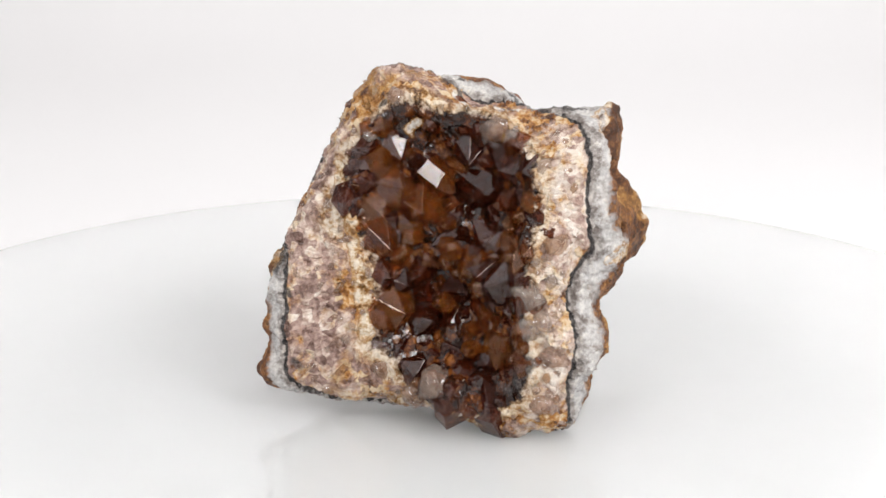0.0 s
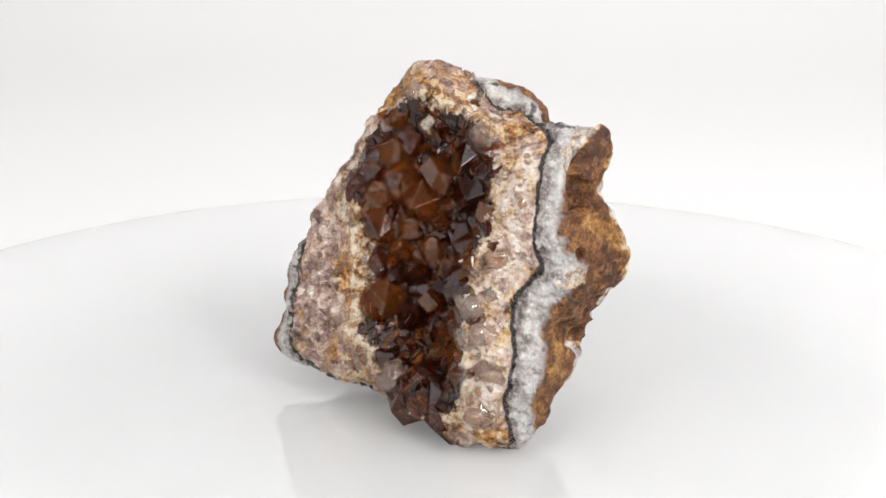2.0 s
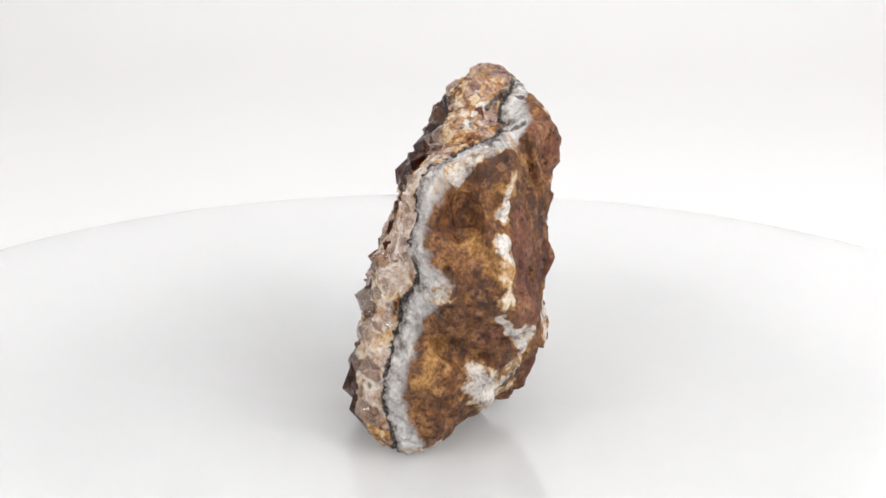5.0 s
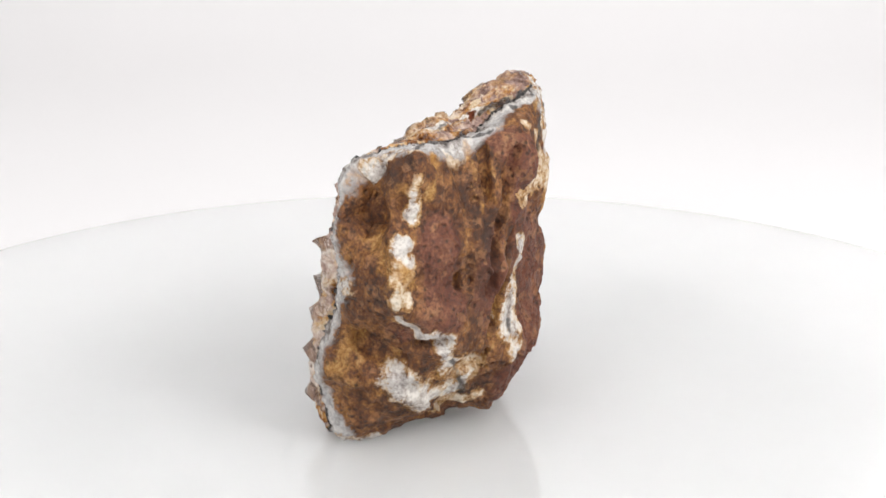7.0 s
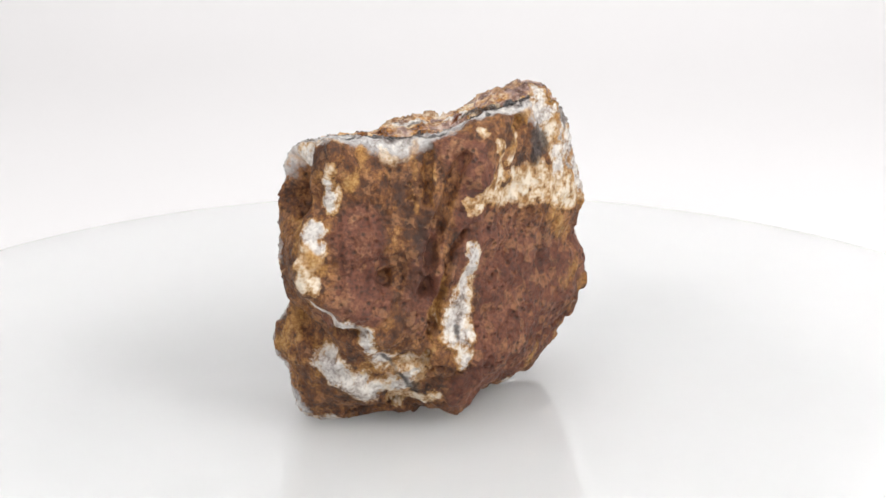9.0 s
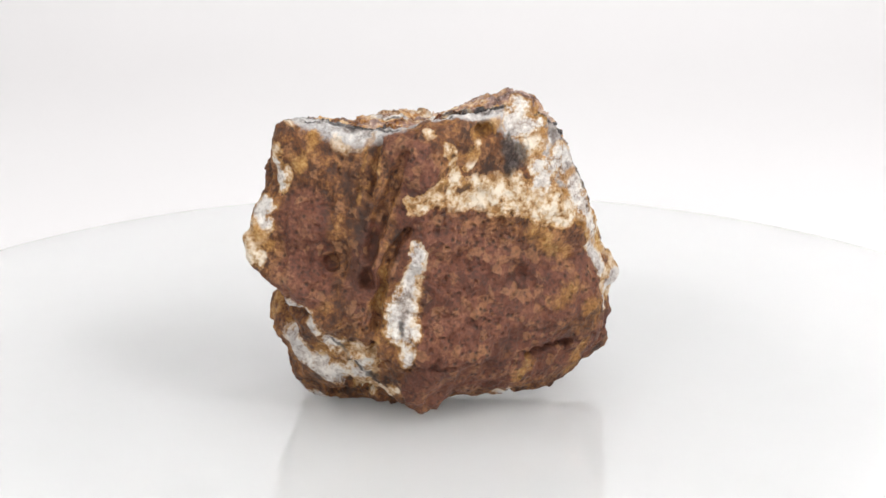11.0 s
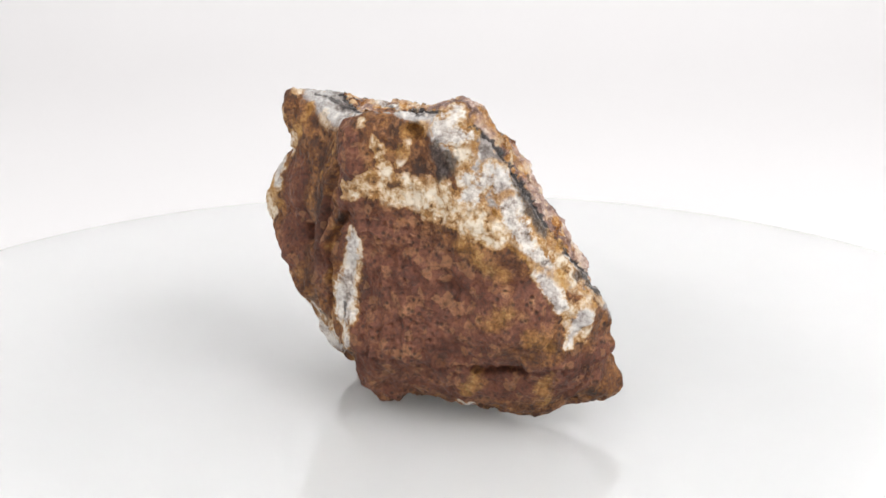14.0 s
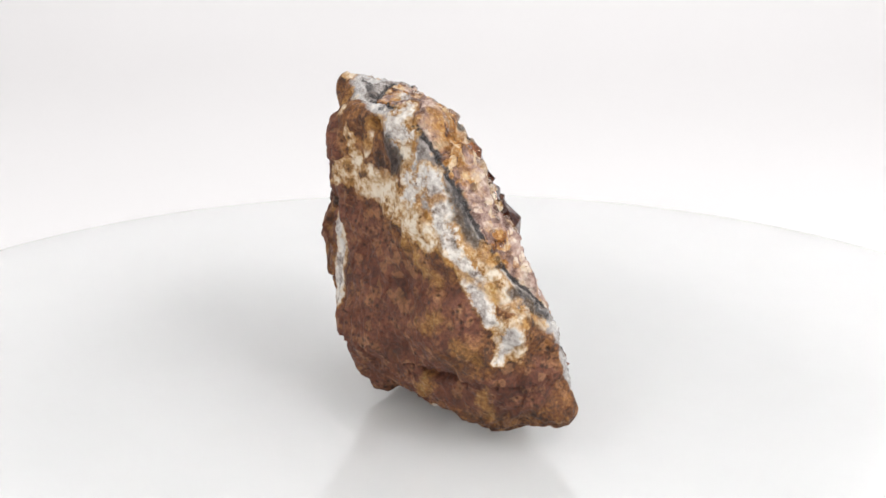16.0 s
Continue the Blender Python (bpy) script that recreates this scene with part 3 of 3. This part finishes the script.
def roughen(points, normals, depth):
    lift = np.zeros(len(points))
    for k, (p, d) in enumerate(zip(points, depth)):
        v = Vector(p)
        coarse = noise.fractal(v / 9.0, 1.0, 2.0, 3)
        fine = noise.fractal(v / 2.2, 0.8, 2.0, 3)
        d += 0.25 * fine
        if d < -2.0:
            lift[k] = 0.8 * coarse + facets(v, 5.0, 0.8) * 0.5
        elif d < -0.16:
            lift[k] = 0.9 * coarse + facets(v, 4.6, 1.0) * 0.45 + facets(v, 2.2, 0.9) * 0.4 + facets(v + Vector((40, 0, 0)), 1.0, 0.9) * 0.55
        elif d < 0.12:
            lift[k] = -0.7 + 0.4 * fine
        elif d < 1.0:
            lift[k] = 0.5 * coarse + 0.45 * fine + facets(v, 1.3, 1.2) * 0.6
        else:
            fold = Vector((v.x / 4.0, v.y / 4.0, v.z / 13.0))
            ridge = 1.0 - abs(noise.noise(fold)) * 2.2
            near = noise.voronoi(v / 2.3)[0][0]
            step = 1.3 if v.y > 4 and v.z < 21 + 3 * noise.noise(v / 9.0) else 0.0
            lift[k] = 0.9 * coarse + 0.16 * fine + 0.7 * ridge - 0.3 - step + 0.5 * noise.noise(v / 3.6) + facets(v, 7.0, 0.9) * 0.16 - 1.6 * max(0.0, 0.36 - near) * (1.2 + 1.5 * coarse)
    return points + lift[:, None] * normals


def stone():
    thing = tagged(new("geode"), "broken amber quartz geode with brown rind on a white turntable", "mineral specimen")
    points, faces, normals, depth = stone_surface(8)
    loose = warped(points)
    red = strokes(loose, RED + RED_MORE)
    gold = 0.07 * np.clip((points[:, 2] - 68) / 10, 0, 1) + 0.03 * np.clip((points[:, 0] - 5) / 10, 0, 1) + 0.06 * np.clip((18 - points[:, 2]) / 10, 0, 1)
    milky = 0.5 + 0.13 * np.clip((points[:, 0] - 14) / 8, 0, 1) + 0.05 * np.clip((20 - points[:, 2]) / 10, 0, 1)
    white, cream = strokes(loose, WHITE + WHITE_MORE + WHITE_REST), strokes(loose, CREAM + CREAM_MORE + CREAM_REST)
    vein, smudge = strokes(loose, GOLD + GOLD_MORE + GOLD_REST), strokes(loose, SMUDGE + SMUDGE_MORE)
    stain = strokes(loose, STAIN + STAIN_MORE)
    rusty = np.clip(points[:, 1] / 8, -2, 1) - 1.5 * np.clip((points[:, 2] - 76) / 5, 0, 1)
    groove = np.clip(strokes(points + 0.5 * (loose - points), HOLLOW + HOLLOW_MORE) * 1.6 + 0.6, 0, 1)
    knob = np.clip(strokes(points + 0.5 * (loose - points), KNOB) * 2.2 + 0.6, 0, 1)
    shell = np.clip((depth - 0.6) * 3, 0, 1)
    deep = np.clip(strokes(points + 0.5 * (loose - points), DEEP) * 1.6 + 0.5, 0, 1)
    lift = shell * (1.3 * knob - 4.2 * deep * deep * (3 - 2 * deep) - 2.9 * groove * groove * (3 - 2 * groove))
    rough = roughen(points, normals, depth) + lift[:, None] * normals
    rough[:, 2] = np.maximum(rough[:, 2], 0.0)
    face_depth = depth[faces].mean(1)
    for name, low, high, label, smooth in (("cavity_lining", -99, -2, "dark amber crystal lining of the cavity", False), ("quartz_layer", -2, -0.16, "pinkish grey granular quartz", False),
                                           ("dark_band", -0.16, 0.12, "thin black mineral band", True), ("agate_band", 0.12, 1.0, "white and blue-grey agate", True), ("rind", 1.0, 99, "pitted reddish brown rind", True)):
        own = faces[(face_depth >= low) & (face_depth < high)]
        used, index = np.unique(own, return_inverse=True)
        mesh = bpy.data.meshes.new(name)
        mesh.from_pydata((rough[used] * MM).tolist(), [], index.reshape(-1, 3).tolist())
        for key, values in (("layer", depth), ("red", red), ("white", white), ("cream", cream), ("vein", vein), ("smudge", smudge), ("stain", stain), ("rusty", rusty), ("gold", gold), ("milky", milky)):
            mesh.attributes.new(key, "FLOAT", "POINT").data.foreach_set("value", values[used].astype(np.float32))
        mesh.materials.append(ROCK)
        mesh.polygons.foreach_set("use_smooth", [smooth] * len(mesh.polygons))
        ob = new(name, mesh)
        ob.parent = thing
        tagged(ob, label)
    return thing, points, faces, normals, depth


geode, POINTS, FACES, NORMALS, DEPTH = stone()
RNG = random.Random(7)


def crystal_mesh(name, seed, mat, tall, worn=0.012):
    """A quartz point of unit width: six-sided prism, uneven six-faced tip, base sunk below zero."""
    rng = random.Random(seed)
    bm = bmesh.new()
    tip = Vector((rng.uniform(-0.16, 0.16), rng.uniform(-0.16, 0.16), tall * rng.uniform(0.85, 1.15)))
    low, high = [], []
    for k in range(6):
        a = math.pi / 3 * k + rng.uniform(-0.12, 0.12)
        r = 0.5 * rng.uniform(0.85, 1.12)
        low.append(bm.verts.new((r * 1.08 * math.cos(a), r * 1.08 * math.sin(a), -0.7)))
        high.append(bm.verts.new((r * math.cos(a), r * math.sin(a), rng.uniform(-0.12, 0.18))))
    crest = [bm.verts.new(tip), bm.verts.new(tip + Vector((rng.uniform(0.03, 0.10), rng.uniform(-0.05, 0.05), -rng.uniform(0.0, 0.03))))]
    for k in range(6):
        j = (k + 1) % 6
        bm.faces.new((low[k], low[j], high[j], high[k]))
        own = crest[1] if k in (0, 5) else crest[0]
        other = crest[1] if j in (0, 5) else crest[0]
        bm.faces.new((high[k], high[j], own) if own is other else (high[k], high[j], other, own))
    bm.faces.new(low[::-1])
    bmesh.ops.recalc_face_normals(bm, faces=bm.faces)
    bmesh.ops.bevel(bm, geom=list(bm.edges), offset=worn, segments=3 if worn > 0.05 else 1, affect="EDGES", clamp_overlap=True)
    mesh = bpy.data.meshes.new(name)
    bm.to_mesh(mesh)
    bm.free()
    mesh.materials.append(mat)
    mesh.polygons.foreach_set("use_smooth", [worn > 0.05] * len(mesh.polygons))
    return mesh


AMBER_SHAPES = [crystal_mesh("crystal", s, AMBER, 0.30 + 0.02 * s) for s in range(9)]
PALE_SHAPES = [crystal_mesh("quartz_crystal", s, PALE, 0.36) for s in range(20, 28)]
ROUND_SHAPES = [crystal_mesh("quartz_crystal", s, PALE, 0.42, 0.13) for s in range(30, 35)]


def plant(name, mesh, place, way, size, spin):
    ob = new(name, mesh)
    ob.parent = geode
    turn = Vector(way).to_track_quat("Z", "Y").to_matrix().to_4x4()
    ob.matrix_basis = Matrix.Translation(Vector(place) * MM) @ turn @ Matrix.Rotation(spin, 4, "Z") @ Matrix.Diagonal((size * MM * RNG.uniform(0.85, 1.3), size * MM * RNG.uniform(0.75, 1.1), size * MM, 1))
    return ob


def scatter(name, shapes, low, high, count, gap, sizes, lean, sink, allowed, taken=()):
    """Grow crystals on the surface between two depths of the banding, largest first, apart from each other."""
    pool = [k for k in np.where((DEPTH > low) & (DEPTH < high))[0] if allowed(POINTS[k])]
    done = []
    tries = 0
    while len(done) < count and tries < 20000:
        tries += 1
        k = RNG.choice(pool)
        size = sizes[1] + (sizes[0] - sizes[1]) * (len(done) / count) ** 0.6
        p = POINTS[k]
        if any(np.linalg.norm(p - q) < gap * (size + s) for q, s in chain(done, taken)):
            continue
        done.append((p, size))
        way = NORMALS[k] * 0.8 + np.array((0.0, -0.5, 0.15)) + np.array([RNG.gauss(0, lean) for _ in range(3)])
        plant(name, RNG.choice(shapes), p - NORMALS[k] * size * sink, way, size * RNG.uniform(0.85, 1.15), RNG.uniform(0, 6.28))


# the large points of the cavity: x, y, z, width
LARGE_HIGH = [(-4, -2, 56, 13), (-13, 0, 60, 14), (-17, 2, 66, 9), (-9, 6, 76, 9), (1, 2, 78, 8), (7, 1, 72, 10), (17, -6, 70, 11), (22, -14, 66, 8), (10, -3, 63, 13), (-16, -6, 50, 10), (-14, 5, 70, 9)]
LARGE_LOW = [(-6, -4, 41, 10), (-13, -9, 32, 11), (-4, -7, 28, 13), (5, -6, 34, 10), (13, -10, 51, 11), (20, -21, 55, 11), (15, -17, 41, 11), (13, -15, 31, 8), (16, -18, 24, 11), (10, -24, 15, 15), (1, -26, 13, 11), (19, -27, 15, 11), (2, -15, 21, 10), (-7, -16, 19, 9)]
for x, y, z, size in LARGE_HIGH + LARGE_LOW:
    place = np.array((x, y, z))
    k = int(np.argmin(((POINTS - place) ** 2).sum(1)))
    inward = np.array((5.0, -42.0, 50.0)) - place
    way = NORMALS[k] * 0.5 + 0.7 * inward / np.linalg.norm(inward) + np.array([RNG.gauss(0, 0.16) for _ in range(3)])
    plant("crystal", RNG.choice(AMBER_SHAPES), place - NORMALS[k] * size * (0.45 if z > 74 or x > 18 else 0.2 if z < 22 else 0.1), way, size * (1.3 if 22 <= z <= 74 and x <= 18 else 1.0), RNG.uniform(0, 6.28))
scatter("crystal", AMBER_SHAPES, -99, -2.12, 130, 0.3, (4.5, 10.0), 0.2, 0.10, lambda p: p[1] < 6 and p[2] < 77, [(np.array(c[:3]), c[3]) for c in LARGE_HIGH + LARGE_LOW])
# rounded milky quartz along the rim
RIM = [(13, -5, 79, 8), (18, -7, 78, 7), (24, -28, 33, 9), (29, -28, 24, 8), (-8, -18, 9, 8), (-2, -23, 16, 9), (25, -16, 72, 6), (29, -24, 54, 10), (21, -27, 41, 8), (28, -24, 44, 7), (-13, 6, 85, 7), (26, -29, 11, 7), (-17, -15, 16, 7), (-20, 3, 75, 6)]
for x, y, z, size in RIM:
    place = np.array((x, y, z))
    k = int(np.argmin(((POINTS - place) ** 2).sum(1)))
    plant("quartz_crystal", RNG.choice(ROUND_SHAPES), place - NORMALS[k] * size * 0.12, NORMALS[k] + np.array((0.0, -0.5, 0.0)), size, RNG.uniform(0, 6.28))
scatter("quartz_crystal", PALE_SHAPES, -1.95, -0.45, 150, 0.42, (1.2, 4.0), 0.25, 0.2, lambda p: 6 < p[2] < 80 and p[1] < 8)


# ---- movement ----
def motions():
    for thing in (geode, plate):
        walk(thing, [(0.5 * k, pose(0, 0, 0, 0, 0, -14.794 * 0.5 * k)) for k in range(33)])


motions()
